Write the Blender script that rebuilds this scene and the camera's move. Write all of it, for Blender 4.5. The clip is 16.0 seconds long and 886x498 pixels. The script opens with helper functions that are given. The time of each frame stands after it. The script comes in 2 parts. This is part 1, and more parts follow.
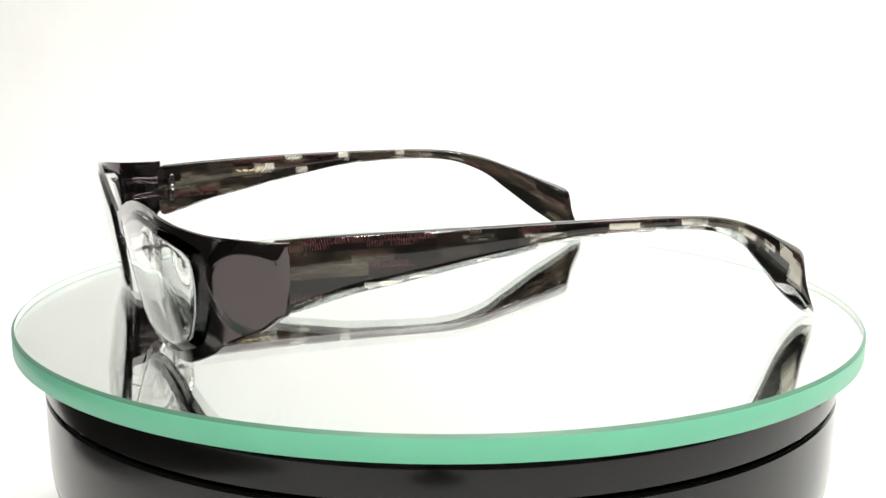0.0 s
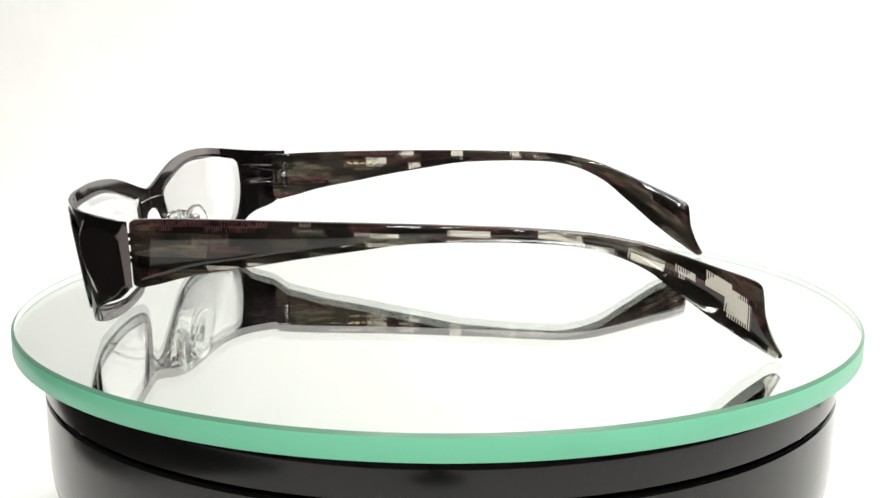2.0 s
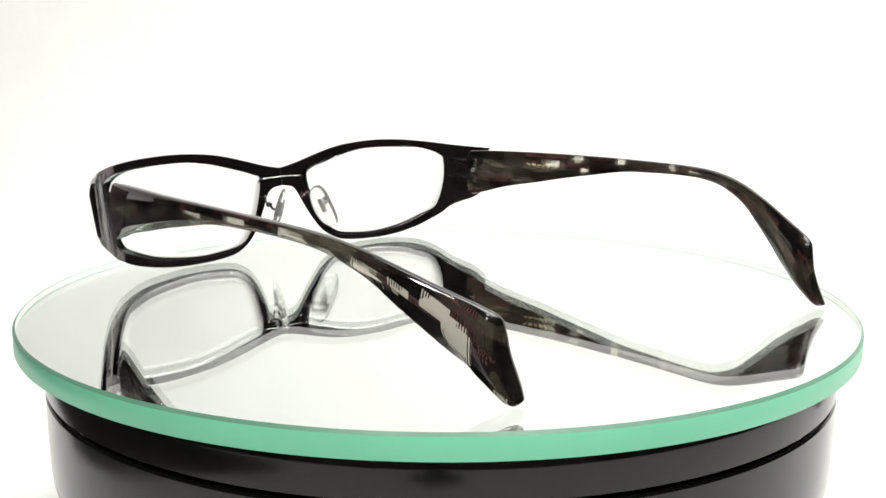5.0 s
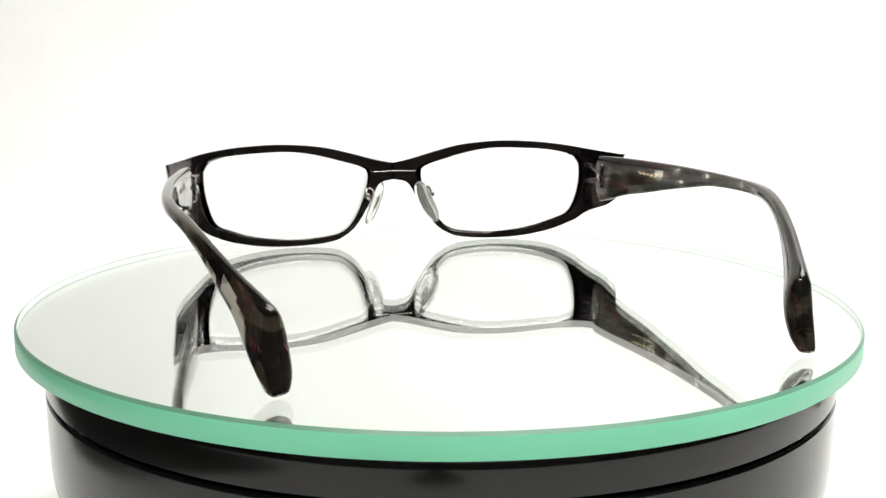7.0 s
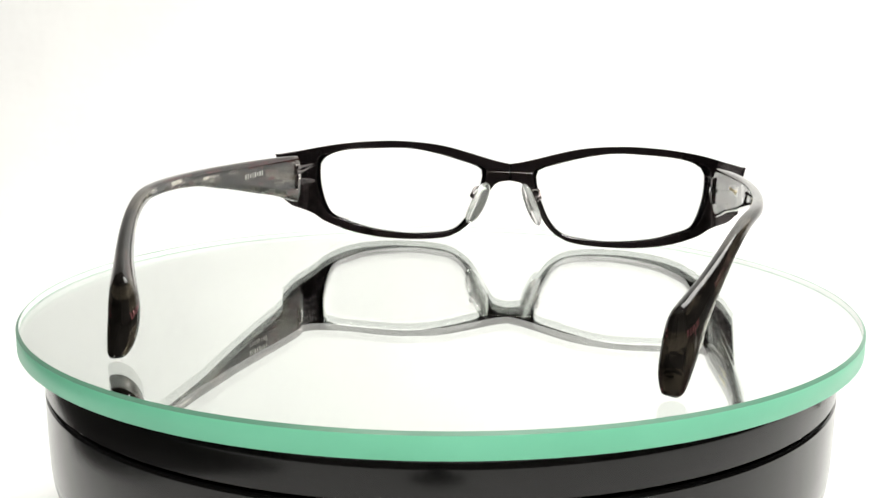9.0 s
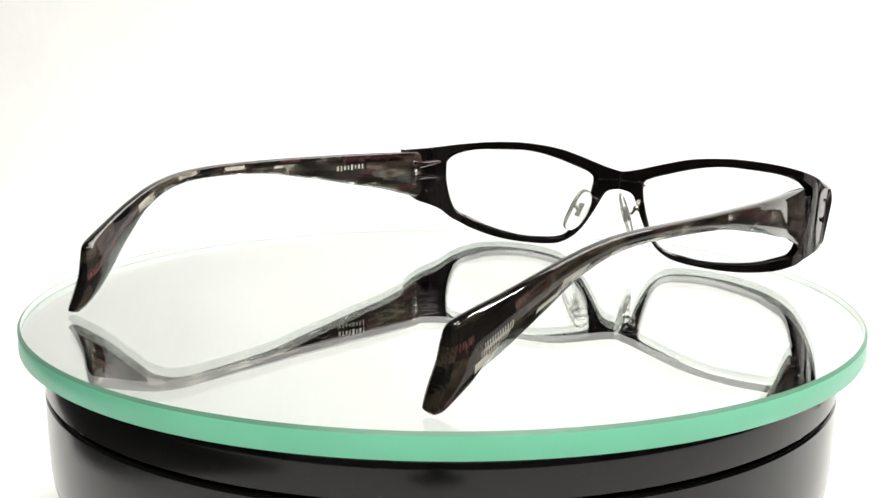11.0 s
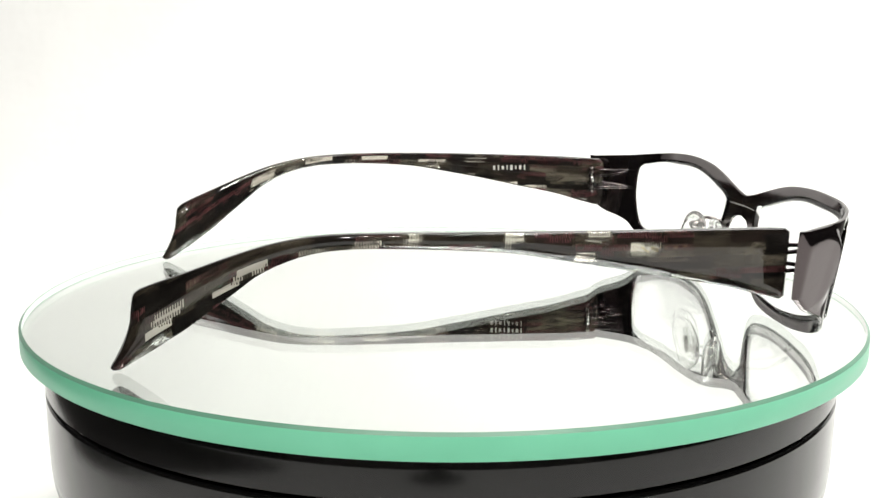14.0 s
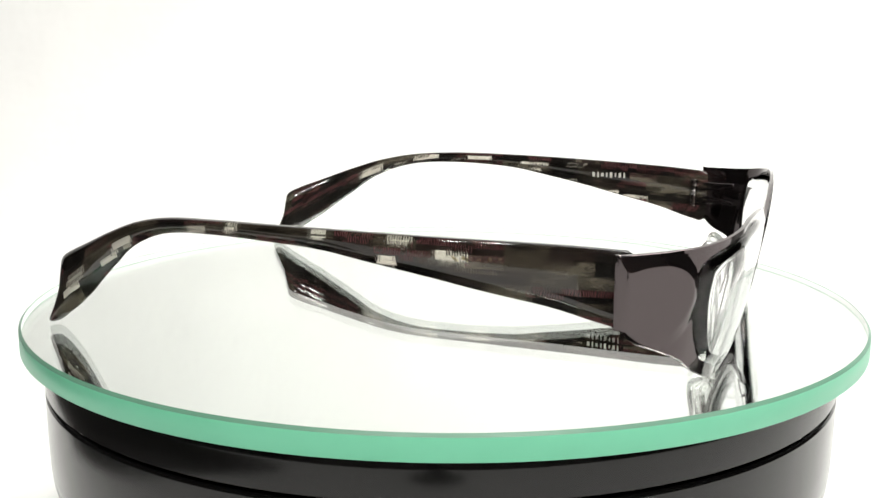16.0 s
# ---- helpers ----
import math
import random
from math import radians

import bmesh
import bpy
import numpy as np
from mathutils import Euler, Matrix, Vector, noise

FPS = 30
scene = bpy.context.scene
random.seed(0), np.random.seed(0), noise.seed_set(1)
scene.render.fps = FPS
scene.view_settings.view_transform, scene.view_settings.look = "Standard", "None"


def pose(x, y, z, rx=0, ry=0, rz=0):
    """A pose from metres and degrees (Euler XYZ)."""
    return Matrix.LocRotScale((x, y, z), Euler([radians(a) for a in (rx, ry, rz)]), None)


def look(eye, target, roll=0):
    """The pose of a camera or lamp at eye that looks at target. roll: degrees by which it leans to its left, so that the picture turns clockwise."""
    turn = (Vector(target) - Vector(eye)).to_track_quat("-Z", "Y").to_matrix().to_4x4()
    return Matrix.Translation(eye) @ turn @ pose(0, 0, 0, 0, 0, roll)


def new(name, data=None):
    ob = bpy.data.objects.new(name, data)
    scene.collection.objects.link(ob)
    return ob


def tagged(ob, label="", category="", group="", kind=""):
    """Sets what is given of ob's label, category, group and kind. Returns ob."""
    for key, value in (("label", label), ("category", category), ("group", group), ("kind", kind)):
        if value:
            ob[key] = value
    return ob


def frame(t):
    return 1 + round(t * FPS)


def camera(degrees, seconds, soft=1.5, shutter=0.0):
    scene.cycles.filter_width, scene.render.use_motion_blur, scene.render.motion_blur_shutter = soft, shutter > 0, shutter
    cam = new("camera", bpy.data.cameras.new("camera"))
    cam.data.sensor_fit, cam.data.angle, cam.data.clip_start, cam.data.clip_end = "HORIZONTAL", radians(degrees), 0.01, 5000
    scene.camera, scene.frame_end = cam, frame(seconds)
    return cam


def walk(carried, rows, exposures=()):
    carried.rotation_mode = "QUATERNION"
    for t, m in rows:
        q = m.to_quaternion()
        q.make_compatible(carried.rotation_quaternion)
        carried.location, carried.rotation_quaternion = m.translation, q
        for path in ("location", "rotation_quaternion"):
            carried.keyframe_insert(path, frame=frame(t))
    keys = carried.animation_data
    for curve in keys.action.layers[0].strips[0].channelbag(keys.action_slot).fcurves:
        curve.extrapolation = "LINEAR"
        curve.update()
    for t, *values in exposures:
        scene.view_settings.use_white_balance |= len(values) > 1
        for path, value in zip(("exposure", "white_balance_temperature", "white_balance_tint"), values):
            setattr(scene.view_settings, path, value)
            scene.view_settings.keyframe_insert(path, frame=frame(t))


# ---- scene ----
# ---- camera ----
cam = camera(43.55, 16.0)
EYE = look((0.0, -0.2663, 0.06212), (0.000233, -0.2663 + 0.26837, 0.01083), 0.40)
walk(cam, [(0.0, EYE), (16.0, EYE)])

# ---- light ----
world = bpy.data.worlds.new("world")
scene.world = world
world.use_nodes = True
world.node_tree.nodes["Background"].inputs[0].default_value = (0.9, 0.95, 1.0, 1)
world.node_tree.nodes["Background"].inputs[1].default_value = 0.05


def area_lamp(name, place, target, power, size, size_y=0.0, colour=(1, 1, 1)):
    lamp = bpy.data.lights.new(name, "AREA")
    lamp.energy, lamp.size, lamp.color = power, size, colour
    lamp.shape = "RECTANGLE" if size_y else "DISK"
    if size_y:
        lamp.size_y = size_y
    ob = new(name, lamp)
    ob.matrix_world = look(place, target)
    return ob


area_lamp("overhead_softbox", (0.50, 0.2, 1.02), (0.38, 0.35, 0.0), 17.2, 0.9, 0.7, (1.0, 0.99, 0.952))
area_lamp("ceiling_spot", (-0.35, -0.75, 1.0), (0, 0, 0), 3.6, 0.08, 0.0, (1.0, 0.98, 0.92))
area_lamp("ceiling_spot", (0.45, -0.70, 1.05), (0, 0, 0), 3.6, 0.08, 0.0, (1.0, 0.98, 0.92))
area_lamp("ceiling_spot", (0.05, -1.05, 1.0), (0, 0, 0), 2.8, 0.08, 0.0, (1.0, 0.98, 0.92))
area_lamp("ceiling_spot", (-0.16, -0.50, 0.95), (0, 0, 0), 1.5, 0.07, 0.0, (1.0, 0.98, 0.92))
area_lamp("ceiling_spot", (0.20, -0.45, 0.98), (0, 0, 0), 1.5, 0.07, 0.0, (1.0, 0.98, 0.92))


# ---- materials ----
def material(name, colour=(0.5, 0.5, 0.5), rough=0.5, metal=0.0, coat=0.0, transmission=0.0, ior=1.5):
    m = bpy.data.materials.new(name)
    m.use_nodes = True
    b = m.node_tree.nodes["Principled BSDF"]
    b.inputs["Base Color"].default_value = (*colour, 1)
    b.inputs["Roughness"].default_value = rough
    b.inputs["Metallic"].default_value = metal
    b.inputs["Coat Weight"].default_value = coat
    b.inputs["Coat Roughness"].default_value = 0.03
    b.inputs["Transmission Weight"].default_value = transmission
    b.inputs["IOR"].default_value = ior
    return m


def node(m, kind, **values):
    n = m.node_tree.nodes.new(kind)
    for key, value in values.items():
        n.inputs[key].default_value = value
    return n


def link(m, a, b):
    m.node_tree.links.new(a, b)


def maths(m, operation, a, b=None):
    n = m.node_tree.nodes.new("ShaderNodeMath")
    n.operation = operation
    for i, value in enumerate((a, b)):
        if value is None:
            continue
        if isinstance(value, (int, float)):
            n.inputs[i].default_value = value
        else:
            link(m, value, n.inputs[i])
    return n.outputs[0]


def bsdf(m):
    return m.node_tree.nodes["Principled BSDF"]


def speckle(m, low, high, scale, detail=4.0, socket="Base Color"):
    """Noise between two values or colours on one input."""
    co = node(m, "ShaderNodeTexCoord")
    nz = node(m, "ShaderNodeTexNoise", Scale=scale, Detail=detail)
    ramp = node(m, "ShaderNodeValToRGB")
    ramp.color_ramp.elements[0].position, ramp.color_ramp.elements[1].position = 0.3, 0.7
    ramp.color_ramp.elements[0].color = (*low, 1)
    ramp.color_ramp.elements[1].color = (*high, 1)
    link(m, co.outputs["Object"], nz.inputs["Vector"])
    link(m, nz.outputs["Fac"], ramp.inputs["Fac"])
    link(m, ramp.outputs["Color"], bsdf(m).inputs[socket])
    return nz


def relief(m, scale, strength, distance=0.0005, stretch=(1, 1, 1)):
    co = node(m, "ShaderNodeTexCoord")
    mp = node(m, "ShaderNodeMapping", Scale=stretch)
    nz = node(m, "ShaderNodeTexNoise", Scale=scale, Detail=4.0)
    bump = node(m, "ShaderNodeBump", Strength=strength, Distance=distance)
    link(m, co.outputs["Object"], mp.inputs["Vector"])
    link(m, mp.outputs["Vector"], nz.inputs["Vector"])
    link(m, nz.outputs["Fac"], bump.inputs["Height"])
    link(m, bump.outputs["Normal"], bsdf(m).inputs["Normal"])


WHITE = material("white_cloth", rough=0.9)
speckle(WHITE, (0.80, 0.80, 0.79), (0.86, 0.86, 0.85), 6.0)
relief(WHITE, 9.0, 0.55, 0.010, (1.0, 1.0, 0.7))
ROOM = material("room_paint", rough=0.85)
speckle(ROOM, (0.60, 0.52, 0.49), (0.70, 0.61, 0.575), 1.5)
TABLE = material("dark_tabletop", rough=0.45)
speckle(TABLE, (0.018, 0.016, 0.015), (0.03, 0.027, 0.025), 30.0)
BLACK = material("black_lacquer", (0.006, 0.006, 0.006), 0.12)
bsdf(BLACK).inputs["Specular IOR Level"].default_value = 0.38
speckle(BLACK, (0.10, 0.10, 0.10), (0.17, 0.17, 0.17), 60.0, 6.0, "Roughness")
GLASS = material("clear_glass", (0.975, 1.0, 0.985), 0.0, transmission=1.0, ior=1.5)
MIRROR = material("silvering", (0.955, 0.975, 0.960), 0.0, metal=1.0)
FLANK = material("inner_flank", (0.70, 0.73, 0.71), 0.4)
# the edge's green, darkened in the colour to imitate looking into the glass
EDGE_DARK = material("darkened_bevel", rough=0.35)
speckle(EDGE_DARK, (0.10, 0.25, 0.17), (0.13, 0.29, 0.20), 60.0)
EDGE = material("green_glass_edge", rough=0.34)
speckle(EDGE, (0.185, 0.63, 0.40), (0.215, 0.69, 0.45), 40.0)
bsdf(EDGE).inputs["Specular IOR Level"].default_value = 0.3
METAL = material("dark_brown_metal", (0.080, 0.066, 0.068), 0.08, metal=0.94, coat=0.25)
speckle(METAL, (0.07, 0.07, 0.07), (0.12, 0.12, 0.12), 900.0, 4.0, "Roughness")
# for unseen walls and ceiling, added dark so the metal reflects black there
DARK_SURROUND = material("dark_surround", rough=0.9)
speckle(DARK_SURROUND, (0.025, 0.023, 0.022), (0.045, 0.040, 0.038), 3.0)
CHROME = material("dark_chrome", (0.30, 0.27, 0.26), 0.12, metal=1.0)
STEEL = material("bright_steel", (0.75, 0.74, 0.72), 0.15, metal=1.0)
LENS = material("clear_lens", (1, 1, 1), 0.0, transmission=1.0, ior=1.45)
SILICONE = material("clear_silicone", (0.97, 0.97, 0.96), 0.04, transmission=0.90, ior=1.40)
SILVER_INK = material("silver_print", (0.46, 0.45, 0.42), 0.35)
GOLD_INK = material("gold_print", (0.80, 0.68, 0.36), 0.3, metal=0.6)


def grain_line(y):
    """Height of the middle of the acetate sheet's layers along a temple, in millimetres: they follow its curve."""
    return float(np.interp(-y, [0, 80, 94, 100, 105, 110, 114, 118, 122, 126, 130, 137, 145], [26, 26.2, 26.0, 25.5, 24.8, 23.8, 22.7, 21.2, 19.3, 17.0, 14.6, 10.2, 4.2]))


def acetate():
    """Marbled acetate in blocks with comb edges: black, brown, smoky and pale clear cells."""
    m = material("patterned_acetate", rough=0.045, transmission=0.0, ior=1.5)
    co = node(m, "ShaderNodeTexCoord")
    grain = node(m, "ShaderNodeAttribute")
    grain.attribute_name = "grain"
    xyz = node(m, "ShaderNodeSeparateXYZ")
    link(m, grain.outputs["Vector"], xyz.inputs[0])
    x, y, z = xyz.outputs
    teeth = maths(m, "GREATER_THAN", maths(m, "FRACT", maths(m, "MULTIPLY", y, 2100.0)), 0.5)
    wob = node(m, "ShaderNodeTexNoise", Scale=160.0, Detail=2.0)
    link(m, co.outputs["Object"], wob.inputs["Vector"])
    reach = maths(m, "MULTIPLY", maths(m, "GREATER_THAN", wob.outputs["Fac"], 0.49), 0.0009)
    comb = maths(m, "MULTIPLY", teeth, reach)
    # rows lean with the temple's line
    lean = maths(m, "ADD", maths(m, "ADD", z, comb), maths(m, "MULTIPLY", y, 0.03))
    row = maths(m, "FLOOR", maths(m, "MULTIPLY", lean, 420.0))
    shift = maths(m, "MULTIPLY", maths(m, "FRACT", maths(m, "MULTIPLY", row, 0.618)), 0.02)
    col = maths(m, "FLOOR", maths(m, "MULTIPLY", maths(m, "ADD", maths(m, "ADD", y, shift), comb), 130.0))
    side = maths(m, "GREATER_THAN", x, 0.0)
    cell = node(m, "ShaderNodeCombineXYZ")
    for i, value in enumerate((col, row, side)):
        link(m, value, cell.inputs[i])
    rnd = node(m, "ShaderNodeTexWhiteNoise")
    rnd.noise_dimensions = "3D"
    link(m, cell.outputs[0], rnd.inputs["Vector"])
    pick = maths(m, "MULTIPLY", rnd.outputs["Value"], 0.80)
    # pale clear windows: side, y from, y to, z from, z to, in millimetres
    windows = ((0, -71.4, -62.8, 25.3, 26.2), (0, -70.6, -64.9, 23.5, 24.4), (0, -88.3, -80.3, 26.0, 27.2), (0, -86.5, -79.9, 24.7, 25.4), (0, -104.9, -96.9, 25.6, 26.9), (0, -102.6, -95.0, 24.4, 24.9),
               (0, -120.6, -113.5, 20.6, 22.9), (0, -134.0, -128.6, 14.6, 17.6), (0, -137.4, -132.6, 9.4, 14.4), (0, -144.4, -142.0, 0.4, 2.4), (0, -40.0, -33.0, 17.6, 18.6),
               (1, -51.0, -44.5, 23.6, 25.6), (1, -59.3, -54.3, 26.2, 27.9), (1, -61.4, -57.4, 22.3, 24.1), (1, -74.4, -70.7, 26.1, 27.9), (1, -78.3, -74.7, 23.9, 25.1), (1, -91.7, -88.8, 26.6, 28.1),
               (1, -136.6, -131.2, 11.9, 13.4), (1, -138.5, -133.6, 8.3, 9.8), (1, -101.0, -96.0, 25.6, 26.8), (1, -110.5, -105.5, 24.0, 25.3), (1, -121.5, -116.0, 20.6, 22.0), (1, -126.0, -121.0, 16.6, 17.8),
               (0, -111.2, -106.6, 23.4, 24.5), (0, -126.6, -122.4, 18.2, 19.6), (0, -93.6, -90.2, 25.2, 26.0), (0, -114.0, -110.4, 21.6, 22.4),
               (0, -46.5, -41.5, 18.7, 19.5), (0, -59.5, -54.0, 21.2, 22.0), (0, -57.0, -51.0, 26.0, 26.6))
    teeth_z, teeth_y = maths(m, "ADD", z, comb), maths(m, "ADD", y, maths(m, "MULTIPLY", comb, 0.8))
    facing = node(m, "ShaderNodeSeparateXYZ")
    link(m, co.outputs["Normal"], facing.inputs[0])
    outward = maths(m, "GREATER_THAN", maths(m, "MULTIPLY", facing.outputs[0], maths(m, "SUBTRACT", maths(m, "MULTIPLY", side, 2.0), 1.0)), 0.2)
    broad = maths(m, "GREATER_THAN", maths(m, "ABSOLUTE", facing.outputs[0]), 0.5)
    pale, laid = None, None
    for right, y0, y1, z0, z1 in windows:
        middle = grain_line((y0 + y1) / 2)
        z0, z1 = z0 - middle, z1 - middle
        inside = maths(m, "MULTIPLY", maths(m, "GREATER_THAN", teeth_y, y0 * 0.001), maths(m, "LESS_THAN", teeth_y, y1 * 0.001))
        inside = maths(m, "MULTIPLY", inside, maths(m, "MULTIPLY", maths(m, "GREATER_THAN", teeth_z, z0 * 0.001), maths(m, "LESS_THAN", teeth_z, z1 * 0.001)))
        inside = maths(m, "MULTIPLY", inside, side if right else maths(m, "SUBTRACT", 1.0, side))
        if y1 < -115:
            inside = maths(m, "MULTIPLY", inside, outward)
            laid = inside if laid is None else maths(m, "MAXIMUM", laid, inside)
        else:
            pale = inside if pale is None else maths(m, "MAXIMUM", pale, inside)
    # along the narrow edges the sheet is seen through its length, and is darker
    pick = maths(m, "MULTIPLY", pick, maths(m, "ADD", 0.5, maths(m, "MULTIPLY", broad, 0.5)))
    pick = maths(m, "MAXIMUM", pick, pale)
    colour = node(m, "ShaderNodeValToRGB")
    clear = node(m, "ShaderNodeValToRGB")
    stops = ((0.0, (0.009, 0.008, 0.007), 0.08), (0.30, (0.042, 0.035, 0.026), 0.3), (0.52, (0.018, 0.013, 0.011), 0.15),
             (0.68, (0.090, 0.078, 0.060), 0.4), (0.81, (0.60, 0.565, 0.49), 0.92))
    for ramp, k in ((colour, 1), (clear, 2)):
        ramp.color_ramp.interpolation = "CONSTANT"
        els = ramp.color_ramp.elements
        while len(els) < len(stops):
            els.new(0.5)
        for el, s in zip(els, stops):
            el.position = s[0]
            el.color = (*s[1], 1) if k == 1 else (s[2], s[2], s[2], 1)
        link(m, pick, ramp.inputs["Fac"])
    # fine red threads in some cells
    uneven = node(m, "ShaderNodeTexNoise", Scale=900.0, Detail=1.0)
    link(m, co.outputs["Object"], uneven.inputs["Vector"])
    drift = maths(m, "MULTIPLY", uneven.outputs["Fac"], 0.0009)
    thread = maths(m, "GREATER_THAN", maths(m, "FRACT", maths(m, "MULTIPLY", maths(m, "ADD", y, drift), 2300.0)), 0.5)
    second = node(m, "ShaderNodeSeparateColor")
    link(m, rnd.outputs["Color"], second.inputs[0])
    some = maths(m, "MULTIPLY", maths(m, "GREATER_THAN", second.outputs[1], 0.72), maths(m, "LESS_THAN", pick, 0.74))
    band = maths(m, "GREATER_THAN", maths(m, "FRACT", maths(m, "MULTIPLY", lean, 420.0)), 0.5)
    red = node(m, "ShaderNodeMix")
    red.data_type = "RGBA"
    red.inputs["B"].default_value = (0.088, 0.034, 0.036, 1)
    link(m, maths(m, "MULTIPLY", maths(m, "MULTIPLY", thread, maths(m, "MULTIPLY", some, broad)), band), red.inputs["Factor"])
    link(m, colour.outputs["Color"], red.inputs["A"])
    inlay = node(m, "ShaderNodeMix")
    inlay.data_type = "RGBA"
    inlay.inputs["B"].default_value = (0.52, 0.49, 0.43, 1)
    link(m, laid, inlay.inputs["Factor"])
    link(m, red.outputs["Result"], inlay.inputs["A"])
    # cloudy streaks along the sheet, and fine grain
    long = node(m, "ShaderNodeMapping", Scale=(1.0, 0.25, 1.6))
    cloud = node(m, "ShaderNodeTexNoise", Scale=330.0, Detail=5.0, Roughness=0.65)
    link(m, grain.outputs["Vector"], long.inputs["Vector"])
    link(m, long.outputs["Vector"], cloud.inputs["Vector"])
    veil = node(m, "ShaderNodeMapRange")
    for key, value in (("From Min", 0.3), ("From Max", 0.7), ("To Min", 0.22), ("To Max", 1.9)):
        veil.inputs[key].default_value = value
    link(m, cloud.outputs["Fac"], veil.inputs["Value"])
    streaked = node(m, "ShaderNodeVectorMath")
    streaked.operation = "SCALE"
    link(m, inlay.outputs["Result"], streaked.inputs[0])
    link(m, veil.outputs["Result"], streaked.inputs["Scale"])
    soft_mix = node(m, "ShaderNodeMix")
    soft_mix.data_type = "RGBA"
    link(m, maths(m, "MAXIMUM", laid, pale), soft_mix.inputs["Factor"])
    link(m, streaked.outputs[0], soft_mix.inputs["A"])
    link(m, inlay.outputs["Result"], soft_mix.inputs["B"])
    link(m, soft_mix.outputs["Result"], bsdf(m).inputs["Base Color"])
    link(m, clear.outputs["Color"], bsdf(m).inputs["Transmission Weight"])
    return m


ACETATE = acetate()


# ---- building helpers ----
def part(name, bm, mat, parent, label="", smooth=True):
    mesh = bpy.data.meshes.new(name)
    bmesh.ops.recalc_face_normals(bm, faces=bm.faces)
    bm.to_mesh(mesh)
    bm.free()
    mesh.materials.append(mat)
    for f in mesh.polygons:
        f.use_smooth = smooth
    ob = new(name, mesh)
    if parent:
        ob.parent = parent
    if label:
        tagged(ob, label)
    return ob


def sharpen(ob, degrees=35):
    """Keeps the edges that are sharper than the angle."""
    bm = bmesh.new()
    bm.from_mesh(ob.data)
    for e in bm.edges:
        if len(e.link_faces) == 2 and e.calc_face_angle(0) > radians(degrees):
            e.smooth = False
    bm.to_mesh(ob.data)
    bm.free()
    return ob


def revolve(profile, steps=192):
    """A body of revolution round z from (radius, height) pairs."""
    bm = bmesh.new()
    rings = []
    for r, z in profile:
        if r == 0:
            rings.append([bm.verts.new((0, 0, z))])
        else:
            rings.append([bm.verts.new((r * math.cos(2 * math.pi * i / steps), r * math.sin(2 * math.pi * i / steps), z)) for i in range(steps)])
    for a, b in zip(rings, rings[1:]):
        for i in range(steps):
            j = (i + 1) % steps
            if len(a) == 1:
                bm.faces.new((a[0], b[i], b[j]))
            elif len(b) == 1:
                bm.faces.new((a[i], a[j], b[0]))
            else:
                bm.faces.new((a[i], a[j], b[j], b[i]))
    return bm


def loft(sections, caps=True):
    """Skins closed sections of equal count."""
    bm = bmesh.new()
    rings = [[bm.verts.new(c) for c in s] for s in sections]
    n = len(rings[0])
    for a, b in zip(rings, rings[1:]):
        for i in range(n):
            j = (i + 1) % n
            bm.faces.new((a[i], a[j], b[j], b[i]))
    if caps:
        bm.faces.new(rings[0])
        bm.faces.new(rings[-1])
    return bm


def spline(points, count, closed=False):
    """Catmull-Rom through points of any dimension."""
    pts = [np.array(q, float) for q in points]
    n = len(pts)
    out = []
    spans = n if closed else n - 1
    for k in range(count):
        s = k * spans / (count if closed else count - 1)
        i = min(int(s), spans - 1)
        f = s - i
        g = (lambda j: pts[j % n]) if closed else (lambda j: pts[min(max(j, 0), n - 1)])
        a, b, c, d = g(i - 1), g(i), g(i + 1), g(i + 2)
        out.append(0.5 * (2 * b + (c - a) * f + (2 * a - 5 * b + 4 * c - d) * f * f + (3 * b - a - 3 * c + d) * f ** 3))
    return out


def tube(points, radii, sides=12):
    """A round bar along points, in millimetres."""
    secs = []
    for i, q in enumerate(points):
        ahead = Vector(points[min(i + 1, len(points) - 1)]) - Vector(points[max(i - 1, 0)])
        ahead.normalize()
        a = ahead.orthogonal() if not secs else (side - ahead * side.dot(ahead))
        a.normalize()
        side = a
        b = ahead.cross(a)
        r = radii[i] if isinstance(radii, (list, tuple)) else radii
        secs.append([(Vector(q) + (a * math.cos(2 * math.pi * k / sides) + b * math.sin(2 * math.pi * k / sides)) * r) * 0.001 for k in range(sides)])
    return loft(secs)


# ---- the studio ----
def studio():
    # white sweep: table and back in one curved sheet
    bm = bmesh.new()
    prof = [(-0.62, -0.075), (-0.34, -0.075), (-0.30, -0.075), (-0.25, -0.075), (-0.18, -0.075), (-0.12, -0.075), (0.02, -0.075), (0.05, -0.075), (0.08, -0.075), (0.2, -0.075), (0.3, -0.075)]
    prof += [(0.3 + 0.35 * math.sin(a), 0.275 - 0.35 * math.cos(a)) for a in np.linspace(0.1, math.pi / 2, 14)]
    prof += [(0.65, 0.6), (0.65, 1.2)]
    cols = np.linspace(-1.1, 1.1, 23)

    def place(x, y):
        """The cloth lies wide in front, is drawn in beside the turntable and widens again up the back."""
        left = float(np.interp(y, [-0.62, -0.34, -0.30, -0.25, -0.18, -0.12, 0.02, 0.05, 0.3, 0.42, 0.5, 0.64], [-0.78, -0.72, -0.20, -0.18, -0.185, -0.19, -0.20, -0.22, -0.31, -0.55, -0.9, -1.05]))
        right = float(np.interp(y, [-0.62, 0.02, 0.08, 0.3, 0.42, 0.5, 0.64], [0.8, 0.7, 0.26, 0.31, 0.55, 0.9, 1.05]))
        return left + (right - left) * (x + 1.1) / 2.2

    top = [[bm.verts.new((place(x, y), y, z)) for x in cols] for y, z in prof]
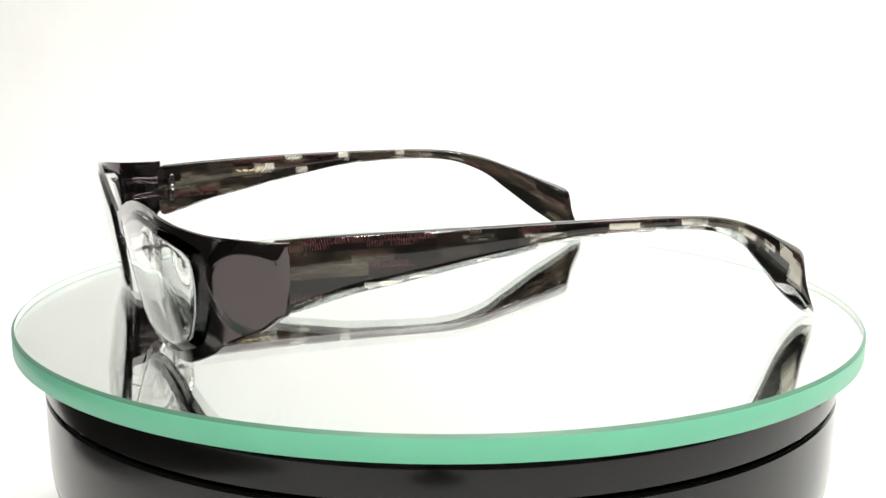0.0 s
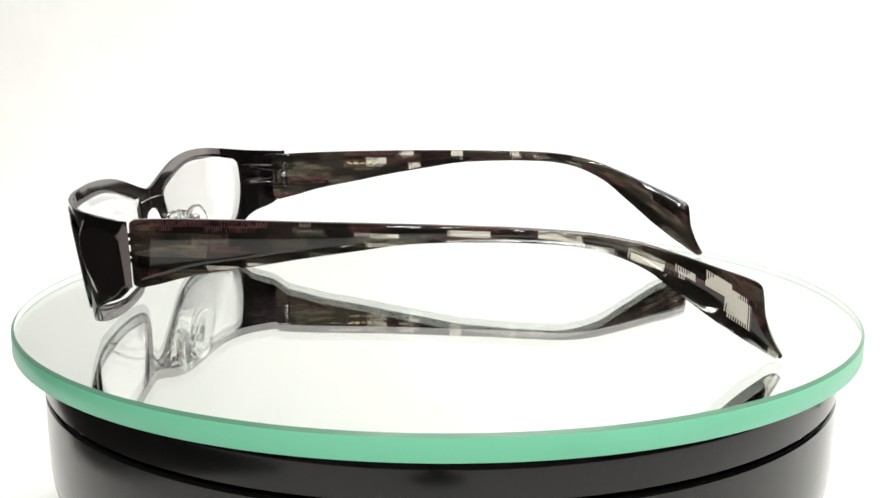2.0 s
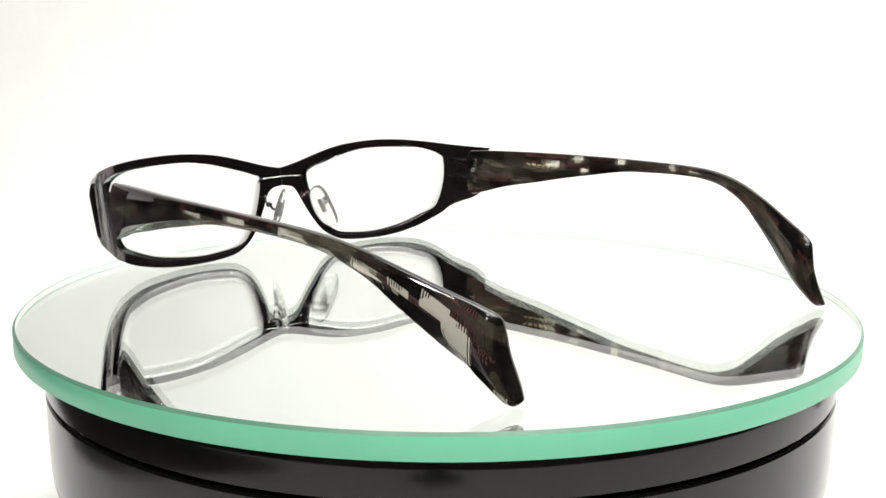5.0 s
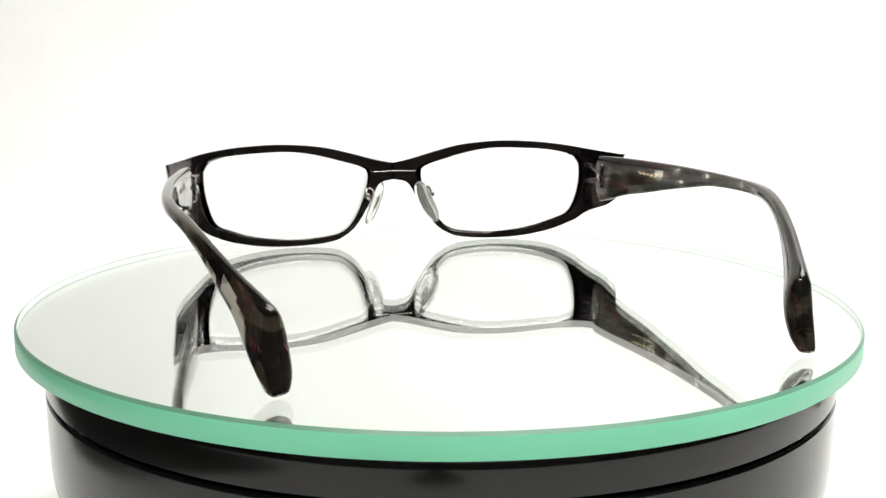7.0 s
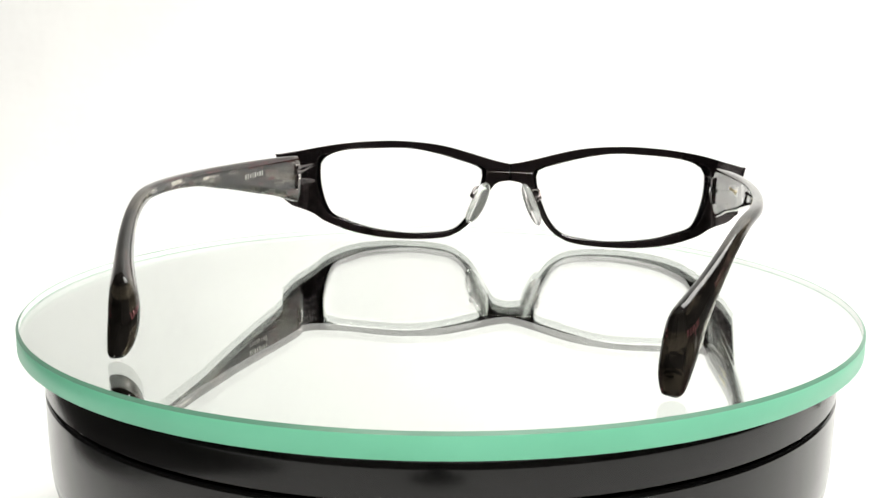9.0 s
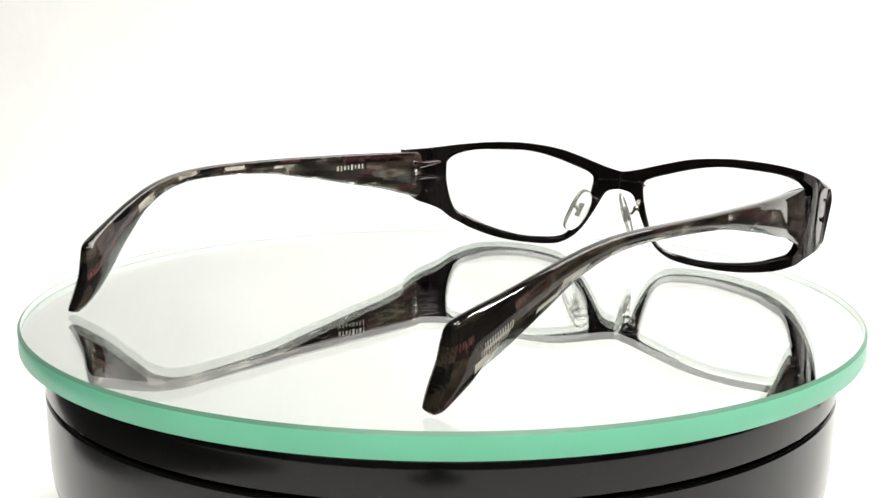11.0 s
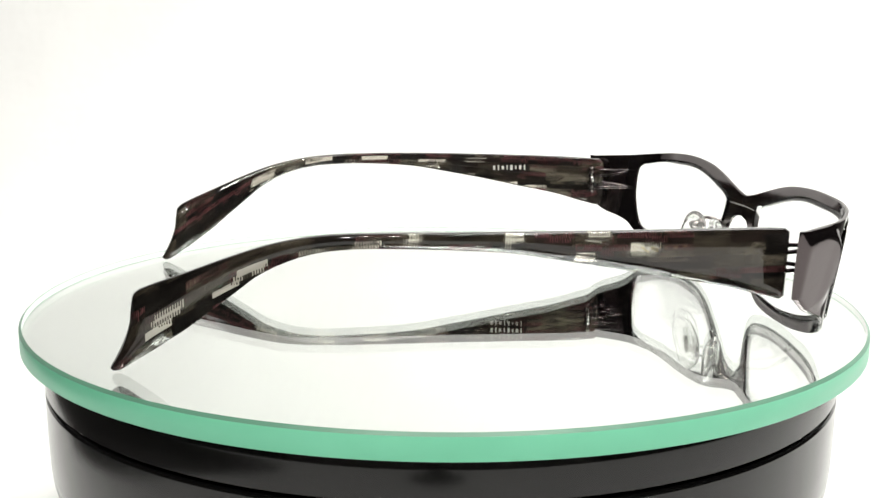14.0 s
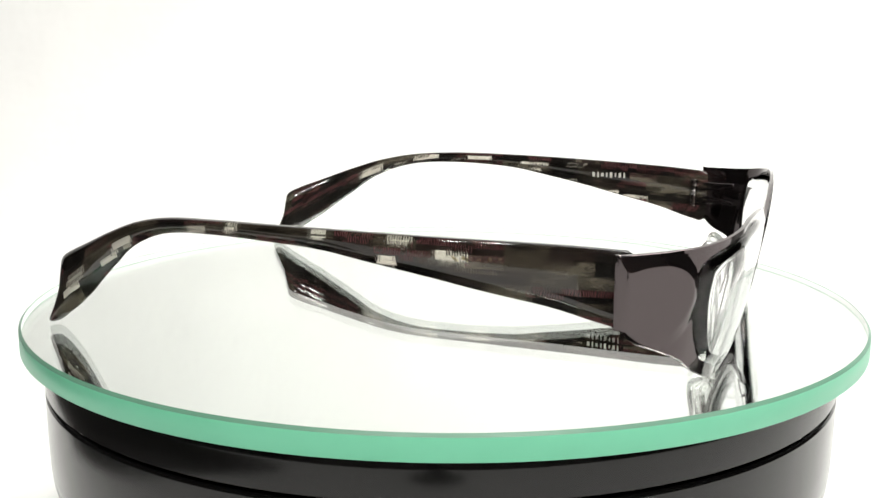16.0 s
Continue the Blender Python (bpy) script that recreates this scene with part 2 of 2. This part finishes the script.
    low = [[bm.verts.new((place(x, y), y + (0.004 if y > 0.3 else 0), z - 0.004)) for x in cols] for y, z in prof]
    for a, b in zip(top, top[1:]):
        for i in range(len(cols) - 1):
            bm.faces.new((a[i], a[i + 1], b[i + 1], b[i]))
    for a, b in zip(low, low[1:]):
        for i in range(len(cols) - 1):
            bm.faces.new((a[i], b[i], b[i + 1], a[i + 1]))
    tagged(part("backdrop", bm, WHITE, None), "white cloth sweep behind and under the turntable", "backdrop", kind="structure")

    def slab(name, label, lo, hi, mat):
        bm = bmesh.new()
        bmesh.ops.create_cube(bm, size=1)
        for v in bm.verts:
            v.co = Vector([lo[k] + (hi[k] - lo[k]) * (v.co[k] + 0.5) for k in range(3)])
        tagged(part(name, bm, mat, None, smooth=False), label, name.split("_")[0], kind="structure")

    slab("table", "plain table under the white cloth", (-1.15, -0.66, -0.12), (1.15, 0.72, -0.08), TABLE)
    for x in (-1.1, 1.05):
        for y in (-0.62, 0.63):
            slab("table_leg", "square dark leg under the table", (x, y, -0.85), (x + 0.05, y + 0.05, -0.12), TABLE)
    slab("floor", "plain dim room floor", (-2.5, -3.0, -0.92), (2.5, 1.5, -0.85), ROOM)
    slab("wall_south", "dim warm grey room wall", (-2.5, -3.1, -0.85), (2.5, -3.0, 1.7), ROOM)
    slab("wall_north", "unseen room wall kept dark for the reflections", (-2.5, 1.5, -0.85), (2.5, 1.6, 1.7), DARK_SURROUND)
    slab("wall_west", "unseen room wall kept dark for the reflections", (-2.6, -3.1, -0.85), (-2.5, 1.6, 1.7), DARK_SURROUND)
    slab("wall_east", "unseen room wall kept dark for the reflections", (2.5, -3.1, -0.85), (2.6, 1.6, 1.7), DARK_SURROUND)
    slab("ceiling", "unseen room ceiling kept dark for the reflections", (-2.6, -3.1, 1.7), (2.6, 1.6, 1.8), DARK_SURROUND)


studio()


# ---- turntable ----
def turntable():
    base = tagged(new("turntable_base"), "glossy black round turntable base under the mirror plate", "turntable")
    R = BASE_R
    upper = [(0, -0.0056), (R - 0.004, -0.0056), (R - 0.0012, -0.0059), (R - 0.0003, -0.0068), (R, -0.0085), (R, GROOVE + 0.0005), (R - 0.0003, GROOVE + 0.0002), (R - 0.001, GROOVE)]
    sharpen(part("turning_ring", revolve(upper), BLACK, base))
    lower = [(R - 0.001, GROOVE - 0.0006), (R - 0.0003, GROOVE - 0.0008), (R, GROOVE - 0.0012), (R - 0.0001, -0.026), (R - 0.0003, -0.0315), (R - 0.0007, LOW + 0.0012), (R - 0.0013, LOW + 0.0003), (R - 0.0024, LOW)]
    sharpen(part("housing", revolve(lower), BLACK, base))
    part("core", revolve([(R - 0.002, GROOVE + 0.0004), (R - 0.002, GROOVE - 0.001)]), BLACK, base)
    foot = [(R - 0.0024, LOW - 0.0006), (R - 0.0014, LOW - 0.0012), (R - 0.0018, -0.072), (R - 0.006, -0.0745), (0, -0.0745)]
    sharpen(part("foot_ring", revolve(foot), BLACK, base))
    return base


BASE_R, GROOVE, LOW = 0.0930, -0.0146, -0.0365
turntable()


def camera_stand():
    stand = tagged(new("camera_stand"), "black post of a small camera stand on the table", "stand")
    stand.location = (-0.004, -0.335, -0.0748)
    part("post", revolve([(0, 0.006), (0.011, 0.006), (0.011, 0.100), (0.009, 0.104), (0, 0.104)], 32), BLACK, stand)
    sharpen(part("foot_plate", revolve([(0, 0), (0.032, 0), (0.034, 0.002), (0.033, 0.005), (0.03, 0.006), (0, 0.006)], 48), BLACK, stand))


camera_stand()


def mirror_plate():
    disc = tagged(new("mirror_plate"), "round thick glass mirror plate with polished green edge", "mirror")
    R, H, C = 0.0984, 0.0050, 0.0006
    top = part("glass_top", revolve([(0, 0), (R - C, 0)], 256), GLASS, disc, "clear glass face", False)
    top.visible_shadow = False
    part("darkened_bevel", revolve([(R - C, 0), (R, -C)], 256), EDGE_DARK, disc, "green bevel coloured darker for the view into the glass")
    part("polished_edge", revolve([(R, -C), (R, -H + 0.0003), (R - 0.0003, -H)], 256), EDGE, disc, "mint green polished glass edge")
    # pale grey flank: its colour stands in for light scattered inside the glass edge
    part("inner_flank", revolve([(R - C - 0.00002, -0.0017), (R - C - 0.00002, -H)], 256), FLANK, disc, "inner face of the edge")
    # dark ring added inside the glass to draw a thin line at the far edge
    part("far_edge_line", revolve([(R - C - 0.00002, -0.00002), (R - C - 0.00002, -0.0017)], 256), EDGE_DARK, disc, "dark ring added inside the edge for its thin far line")
    part("silver_backing", revolve([(R - C, -H), (0, -H)], 256), MIRROR, disc, "silvered underside", False)
    return disc


plate = mirror_plate()


# ---- eyeglasses, in millimetres: x across, y towards the front, z up from the plate ----
def smooth_curve(xs, ys):
    """A curve without kinks through the points, as a fine table."""
    slope = np.diff(ys) / np.diff(xs)
    wide = np.diff(xs)
    inner = (slope[:-1] * wide[1:] + slope[1:] * wide[:-1]) / (wide[:-1] + wide[1:])
    tangent = np.concatenate([[slope[0]], inner, [slope[-1]]])
    fine = np.linspace(xs[0], xs[-1], 1500)
    k = np.clip(np.searchsorted(xs, fine, side="right") - 1, 0, len(xs) - 2)
    w = wide[k]
    f = (fine - np.array(xs)[k]) / w
    y = np.array(ys)
    out = (y[k] * (1 + 2 * f) * (1 - f) ** 2 + tangent[k] * w * f * (1 - f) ** 2
           + y[k + 1] * f * f * (3 - 2 * f) + tangent[k + 1] * w * f * f * (f - 1))
    return fine, out


WRAP = smooth_curve([0, 20, 40, 50, 55, 58, 60, 61.5, 64, 66.5, 68.5, 75], [0, .6, 1.8, 2.8, 4.4, 6.2, 7.7, 9.3, 13.3, 17.3, 20.5, 31])
SPREAD = smooth_curve([10, 18, 26, 35, 50, 70, 89, 100, 112, 125, 138, 150], [62.4, 63.6, 65.2, 66.8, 69.2, 71.2, 71.9, 71.3, 68.5, 64.4, 59.3, 55.2])


def wrap(u):
    return float(np.interp(abs(u), WRAP[0], WRAP[1]))


def front_y(u, z):
    return 2.8 - wrap(u) - 0.17 * (26 - z)


def facet(u, z):
    """How far the face stands proud: a flat round facet on each end piece, falling away round it."""
    a = abs(u)
    along = 1.88 * (a - 65.1) if a > 61.5 else -6.8 + (a - 61.5) * 1.3
    d = math.hypot(along * (0.72 if along > 0 else 1.0), z - 18.2) - 7.0
    fall = min(max(d, 0.0), 3.0)
    return 0.50 * (1.6 - fall) + 0.11 * (z - 18.2) * (1 - fall / 3.0)


INNER = [(-59.0, 24.8), (-55.5, 26.5), (-49.0, 27.5), (-35.8, 28.1), (-28.6, 27.7), (-21.5, 26.4), (-14.4, 24.5), (-10.2, 23.3), (-7.9, 22.1), (-7.5, 20.6), (-8.5, 15.9), (-11.1, 9.4),
         (-13.7, 5.4), (-16.6, 3.2), (-20.3, 2.3), (-29.5, 1.6), (-38.7, 2.3), (-45.8, 3.6), (-51.7, 5.6), (-55.5, 7.3), (-57.6, 11.1), (-59.2, 16.9), (-59.6, 22.0)]
OUTER = [(0, 23.9), (-5.1, 24.9), (-13.3, 27.1), (-21.0, 28.9), (-28.7, 29.8), (-37.3, 30.1), (-47.0, 29.6), (-55.8, 28.6), (-62.8, 27.5), (-67.9, 26.9), (-68.5, 26.2), (-67.4, 14.8), (-66.9, 13.6),
         (-64.9, 11.1), (-62.7, 9.6), (-59.9, 7.7), (-56.1, 4.8), (-48.9, 1.9), (-38.7, 0.3), (-28.4, 0.1), (-20.3, 0.8), (-16.3, 2.2), (-13.1, 4.4), (-10.7, 7.2), (-7.8, 11.8), (-5.4, 16.3), (-4.2, 17.7), (-2.2, 18.6), (0, 18.8)]
MID = (-33.0, 15.0)


def polar(loop, angle):
    """The distance from the lens's middle to a closed outline in one direction."""
    dx, dz = math.cos(angle), math.sin(angle)
    best = 0.0
    for (ax, az), (bx, bz) in zip(loop, loop[1:] + loop[:1]):
        ex, ez = bx - ax, bz - az
        det = ex * dz - ez * dx
        if abs(det) < 1e-12:
            continue
        px, pz = ax - MID[0], az - MID[1]
        s = (px * dz - pz * dx) / -det
        r = (px + s * ex) * dx + (pz + s * ez) * dz
        if -1e-6 <= s <= 1 + 1e-6 and r > 0:
            best = max(best, r)
    return best


INNER_LOOP = [tuple(q) for q in spline(INNER, 138, True)]
OUTER_LOOP = [(min(q[0], 0.0), q[1]) for q in spline(OUTER, 217)]


def cut_out(name, mesh, parent, label, lo, hi):
    """The faces of a mesh between two distances from the middle, with the shading of the whole."""
    normals = [tuple(n.vector) for n in mesh.corner_normals]
    corners = [v.co.copy() for v in mesh.vertices]
    index, faces, shading = {}, [], []
    for f in mesh.polygons:
        if lo <= abs(f.center.x) < hi:
            faces.append([index.setdefault(v, len(index)) for v in f.vertices])
            shading.extend(normals[k] for k in f.loop_indices)
    piece = bpy.data.meshes.new(name)
    piece.from_pydata([corners[v] for v in index], [], faces)
    for f in piece.polygons:
        f.use_smooth = True
    piece.normals_split_custom_set(shading)
    piece.materials.append(METAL)
    ob = new(name, piece)
    ob.parent = parent
    return tagged(ob, label)


def half_front(sign, eyeglasses):
    angles = sorted(set([round(math.atan2(z - MID[1], x - MID[0]), 4) for x, z in OUTER_LOOP] + [round(a, 4) for a in np.linspace(-math.pi, math.pi, 330, endpoint=False)]))
    keep = [angles[0]]
    for a in angles[1:]:
        if a - keep[-1] > 0.004:
            keep.append(a)
    thick = 1.5
    secs = []
    for a in keep:
        ri, ro = polar(INNER_LOOP, a), polar(OUTER_LOOP, a)
        ring = []
        steps = np.linspace(0, 1, 40)
        dx, dz = math.cos(a), math.sin(a)
        width = ro - ri
        soft = min(0.45, width * 0.3)
        rad = [ri + (ro - ri) * k for k in steps]
        rad[0], rad[1] = ri, ri + soft * 0.5
        rad[-2], rad[-1] = ro - soft * 0.5, ro
        drop = [soft, soft * 0.15] + [0] * 36 + [soft * 0.15, soft]
        for r, d in zip(rad, drop):
            u, z = MID[0] + dx * r, MID[1] + dz * r
            ring.append((u, front_y(u, z) - d + facet(u, z), z))
        for r, d in zip(rad[::-1], drop[::-1]):
            u, z = MID[0] + dx * r, MID[1] + dz * r
            lean = 0.4 * max(0.0, (abs(u) - 58) / 10)
            ring.append((u + lean, front_y(u, z) + d * 0.6 - thick + lean * 0.4, z))
        secs.append([(sign * -c[0] * 0.001, c[1] * 0.001, c[2] * 0.001) for c in ring])
    bm = loft(secs + [secs[0]], caps=False)
    bmesh.ops.remove_doubles(bm, verts=bm.verts, dist=2e-6)
    mesh = bpy.data.meshes.new("front_half")
    bmesh.ops.recalc_face_normals(bm, faces=bm.faces)
    for e in bm.edges:
        e.smooth = not (len(e.link_faces) == 2 and e.calc_face_angle(0) > radians(55))
    for f in bm.faces:
        f.smooth = True
    bm.to_mesh(mesh)
    bm.free()
    cut_out("rim", mesh, eyeglasses, "glossy dark brown metal rim round the lens", 0.0062, 0.0607)
    cut_out("end_piece", mesh, eyeglasses, "wrapped dark brown metal end piece with round facet", 0.0607, 1.0)
    cut_out("bridge", mesh, eyeglasses, "dark brown metal half of the bridge", -1.0, 0.0062)
    bpy.data.meshes.remove(mesh)


def lens(sign, eyeglasses):
    bm = bmesh.new()
    rings = []
    for face in (0, 1):
        for k in np.linspace(0.0, 1.0, 9):
            ring = []
            for i in range(96):
                a = 2 * math.pi * i / 96
                r = polar(INNER_LOOP, a) * k + (0.25 if k == 1 else 0)
                u, z = MID[0] + r * math.cos(a), MID[1] + r * math.sin(a)
                y = front_y(u, z) - 0.25 - 1.0 * face + 0.9 * (1 - k * k)
                ring.append((sign * -u * 0.001, y * 0.001, z * 0.001))
            rings.append((face, k, ring))
    layers = {}
    for face, k, ring in rings:
        layers.setdefault(face, []).append([bm.verts.new(ring[0])] if k == 0 else [bm.verts.new(c) for c in ring])
    for face, lay in layers.items():
        for a, b in zip(lay, lay[1:]):
            for i in range(96):
                j = (i + 1) % 96
                if len(a) == 1:
                    bm.faces.new((a[0], b[i], b[j]))
                else:
                    bm.faces.new((a[i], a[j], b[j], b[i]))
    a, b = layers[0][-1], layers[1][-1]
    for i in range(96):
        j = (i + 1) % 96
        bm.faces.new((a[i], a[j], b[j], b[i]))
    ob = part("lens", bm, LENS, eyeglasses, "clear demo lens")
    ob.visible_shadow = False
    return ob


# upper and lower line of a temple: y, z, y, z, half thickness
TEMPLE = [(-18.2, 26.5, -18.7, 12.5, 1.25), (-24, 26.9, -24, 14.1, 1.35), (-31, 27.2, -31, 16.1, 1.4), (-42, 27.5, -42, 18.3, 1.4), (-52, 27.7, -52, 20.4, 1.35), (-63, 27.9, -63, 22.4, 1.3),
          (-73, 28.0, -73, 24.1, 1.25), (-84, 28.0, -84, 24.8, 1.2), (-94, 27.8, -94, 24.9, 1.25), (-105, 27.0, -103, 24.3, 1.35), (-114.4, 25.2, -110, 22.7, 1.32), (-123, 22.4, -117, 19.5, 1.45),
          (-131.5, 19.1, -122, 15.7, 1.75), (-137.6, 16.7, -127, 11.8, 2.25), (-140.6, 15.0, -131, 8.6, 2.75), (-141.3, 12.5, -134, 6.5, 3.0), (-141.8, 9.0, -137.3, 4.2, 3.0),
          (-143.2, 5.2, -140.5, 2.2, 2.7), (-144.6, 2.5, -142.6, 0.8, 2.1), (-145.3, 1.3, -143.9, 0.25, 1.5), (-145.5, 0.8, -144.8, 0.2, 0.5)]


def temple_x(y, sign):
    x = float(np.interp(-y, SPREAD[0], SPREAD[1]))
    if sign > 0:
        s = min(max((-y - 35) / 90, 0), 1)
        x -= 1.2 + 3.9 * s * s * (3 - 2 * s)
    return x


def temple(sign, eyeglasses):
    rows = spline(TEMPLE, 120)
    secs = []
    N = 44
    for i, (yt, zt, yb, zb, half) in enumerate(rows):
        sec = []
        shrink = 1.0
        if sign > 0:
            half -= 0.12 * max(0.0, half - 1.4)
        if i == 0:
            shrink = 0.90
        for k in range(N):
            a = 2 * math.pi * (k + 0.5) / N
            c, s = math.cos(a), math.sin(a)
            n = 0.5 + 0.38 * min(max((i - 48) / 28, 0.0), 1.0)
            ca, sa = math.copysign(abs(c) ** n, c), math.copysign(abs(s) ** n, s)
            f = 0.5 + 0.5 * sa * shrink
            y, z = yb + (yt - yb) * f, zb + (zt - zb) * f
            tuck = 0.5 * max(0.0, (i - 110) / 9)
            swell = 0.30 * max(0.0, half - 1.6)
            # both broad faces swell a little
            x = temple_x(y, sign) + swell - half - tuck + ca * half * shrink * (1 + 0.13 * (1 - sa * sa))
            # the outer face breaks along a ridge and slopes in below it
            ridge = float(np.interp(i, [0, 30, 55, 75, 100, 119], [-0.75, -0.45, -0.05, -0.15, -0.6, -0.9]))
            if ca > 0 and sa < ridge:
                x -= 1.25 * half * (ridge - sa) / (1 + ridge + 0.25) * ca * 0.8
            # the front end is cut on a slant, longer on the inner side
            y += (0.25 if i == 0 else 0.0) + 0.75 * (1 - ca) * max(0.0, 1 - i / 6)
            if sign > 0:
                z += 0.7 * math.exp(-((y + 112) / 18) ** 2)
            sec.append((sign * x * 0.001, y * 0.001, z * 0.001))
        secs.append(sec)
    bm = loft(secs)
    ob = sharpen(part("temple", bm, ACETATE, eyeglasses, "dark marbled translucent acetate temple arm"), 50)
    grain = ob.data.attributes.new("grain", "FLOAT_VECTOR", "POINT")
    for v, g in zip(ob.data.vertices, grain.data):
        g.vector = (v.co.x, v.co.y, v.co.z - 0.001 * grain_line(v.co.y * 1000))
    return ob


def eyeglasses_build():
    g = tagged(new("eyeglasses"), "open eyeglasses, dark brown metal front, marbled acetate temples", "eyeglasses")
    for sign in (-1, 1):
        half_front(sign, g)
        lens(sign, g)
        arm = temple(sign, g)
        # print on the inner face, as plain bars
        for k in range(8 if sign < 0 else 5):
            y = -40.0 - k * (1.28 if sign < 0 else 1.9)
            x = temple_x(y, sign) - 3.03
            bm = bmesh.new()
            bmesh.ops.create_cube(bm, size=1)
            size = (0.08, 0.42 + 0.3 * (k % 2), 1.5 - 0.25 * (k % 3)) if sign < 0 else (0.10, 1.5, 0.35 + 0.25 * (k % 2))
            for v in bm.verts:
                v.co = (pose(sign * x, y, 23.9 - 0.03 * k, (0 if sign < 0 else 20 - 14 * k)) @ Vector([a * b for a, b in zip(v.co, size)])) * 0.001
            part("print_bar", bm, SILVER_INK if sign < 0 else GOLD_INK, arm, "silver print bar" if sign < 0 else "gold print stroke", False)
        # hinge barrel
        xb = 61.6 - (1.2 if sign > 0 else 0)
        part("hinge_barrel", tube([(sign * xb, -20.2, z) for z in (16.8, 17.0, 19.4, 19.6, 21.8, 22.0, 24.0, 24.2)], [0.7, 0.95, 0.95, 0.8, 0.8, 0.95, 0.95, 0.7], 14), CHROME, arm, "dark chrome hinge barrel")
        screw = tube([(sign * (xb - 0.9), -20.2, 20.6), (sign * (xb - 1.25), -20.2, 20.6), (sign * (xb - 1.4), -20.2, 20.6)], [0.75, 0.75, 0.5], 14)
        part("hinge_screw", screw, STEEL, arm, "bright steel hinge screw")
        # hinge forks: hairpins of wire that reach from the temple to the end piece
        for z, d in ((22.3, 1), (18.7, -1)):
            line = [(61.8, -21.4, z + 0.9), (61.6, -17.8, z + 0.85), (60.9, -14.2, z + 0.5 + 0.2 * d), (60.1, -11.2, z + 0.35 + 0.5 * d), (59.5, -9.6, z + 0.7 * d),
                    (60.0, -10.9, z - 0.2 + 0.5 * d), (60.8, -14.2, z - 0.5 + 0.1 * d), (61.5, -17.8, z - 0.8), (61.8, -21.4, z - 0.9)]
            pts = [tuple(q) for q in spline(line, 40)]
            pts = [(sign * (q[0] - (1.2 if sign > 0 else 0) * min(1, max(0, (-q[1] - 12) / 6))), q[1], q[2]) for q in pts]
            part("hinge_arm", tube(pts, 0.46, 10), METAL, g, "dark chrome hinge arm bent into a hairpin")
        # nose pad with its wire
        wire = [(6.6, -0.6, 15.2), (7.9, -2.6, 16.6), (9.6, -5.2, 16.9), (10.2, -7.2, 15.4), (9.0, -8.6, 13.4)]
        pts = [(sign * q[0], q[1], q[2]) for q in spline(wire, 20)]
        part("pad_wire", tube(pts, 0.42, 10), CHROME, g, "bent dark metal pad wire")
        bm = bmesh.new()
        bmesh.ops.create_uvsphere(bm, u_segments=28, v_segments=18, radius=1)
        long = Vector((sign * -0.40, 0.12, 0.91)).normalized()
        broad = Vector((sign * 0.57, -0.82, 0))
        broad = (broad - long * broad.dot(long)).normalized()
        m = Matrix.Translation((sign * 7.9, -9.2, 12.9)) @ Matrix((broad, long.cross(broad), long)).transposed().to_4x4()
        for v in bm.verts:
            c = Vector((v.co.x * 3.1 * (1 + 0.30 * v.co.z * v.co.z) + 0.6 * v.co.z * v.co.z, v.co.y * 1.25 * (1 + 0.2 * v.co.z * v.co.z), v.co.z * 6.7))
            v.co = (m @ c) * 0.001
        pad = part("nose_pad", bm, SILICONE, g, "clear silicone nose pad")
        bm = bmesh.new()
        bmesh.ops.create_uvsphere(bm, u_segments=14, v_segments=10, radius=0.00095)
        bmesh.ops.translate(bm, verts=bm.verts, vec=Vector((sign * 10.0, -7.6, 15.0)) * 0.001)
        core = bmesh.new()
        bmesh.ops.create_cube(core, size=1)
        for v in core.verts:
            v.co = (m @ Vector((v.co.x * 1.3, v.co.y * 0.7, v.co.z * 4.2 + 0.4))) * 0.001
        part("pad_core", core, STEEL, pad, "small steel core", False)
        part("pad_screw", bm, CHROME, pad, "small dark screw head")
    seam = [(u, front_y(u, 21.4) - 1.52, 21.4 - 0.004 * u * u) for u in np.linspace(-7.3, 7.3, 15)]
    part("bridge_seam", tube(seam, 0.09, 8), STEEL, g, "fine bright seam across the bridge")
    return g


glasses = eyeglasses_build()


# ---- what turns ----
def motions():
    seat = pose(0.0146, 0.0728, 0.0002, 0, 0, -7.0)
    shift = pose(-0.00016, 0.00074, 0)
    turning = [(k * 0.25, pose(0, 0, 0, 0, 0, 120.12 - 13.8704 * k * 0.25)) for k in range(65)]
    walk(glasses, [(t, m @ seat) for t, m in turning])
    walk(plate, [(t, m @ shift) for t, m in turning])


motions()
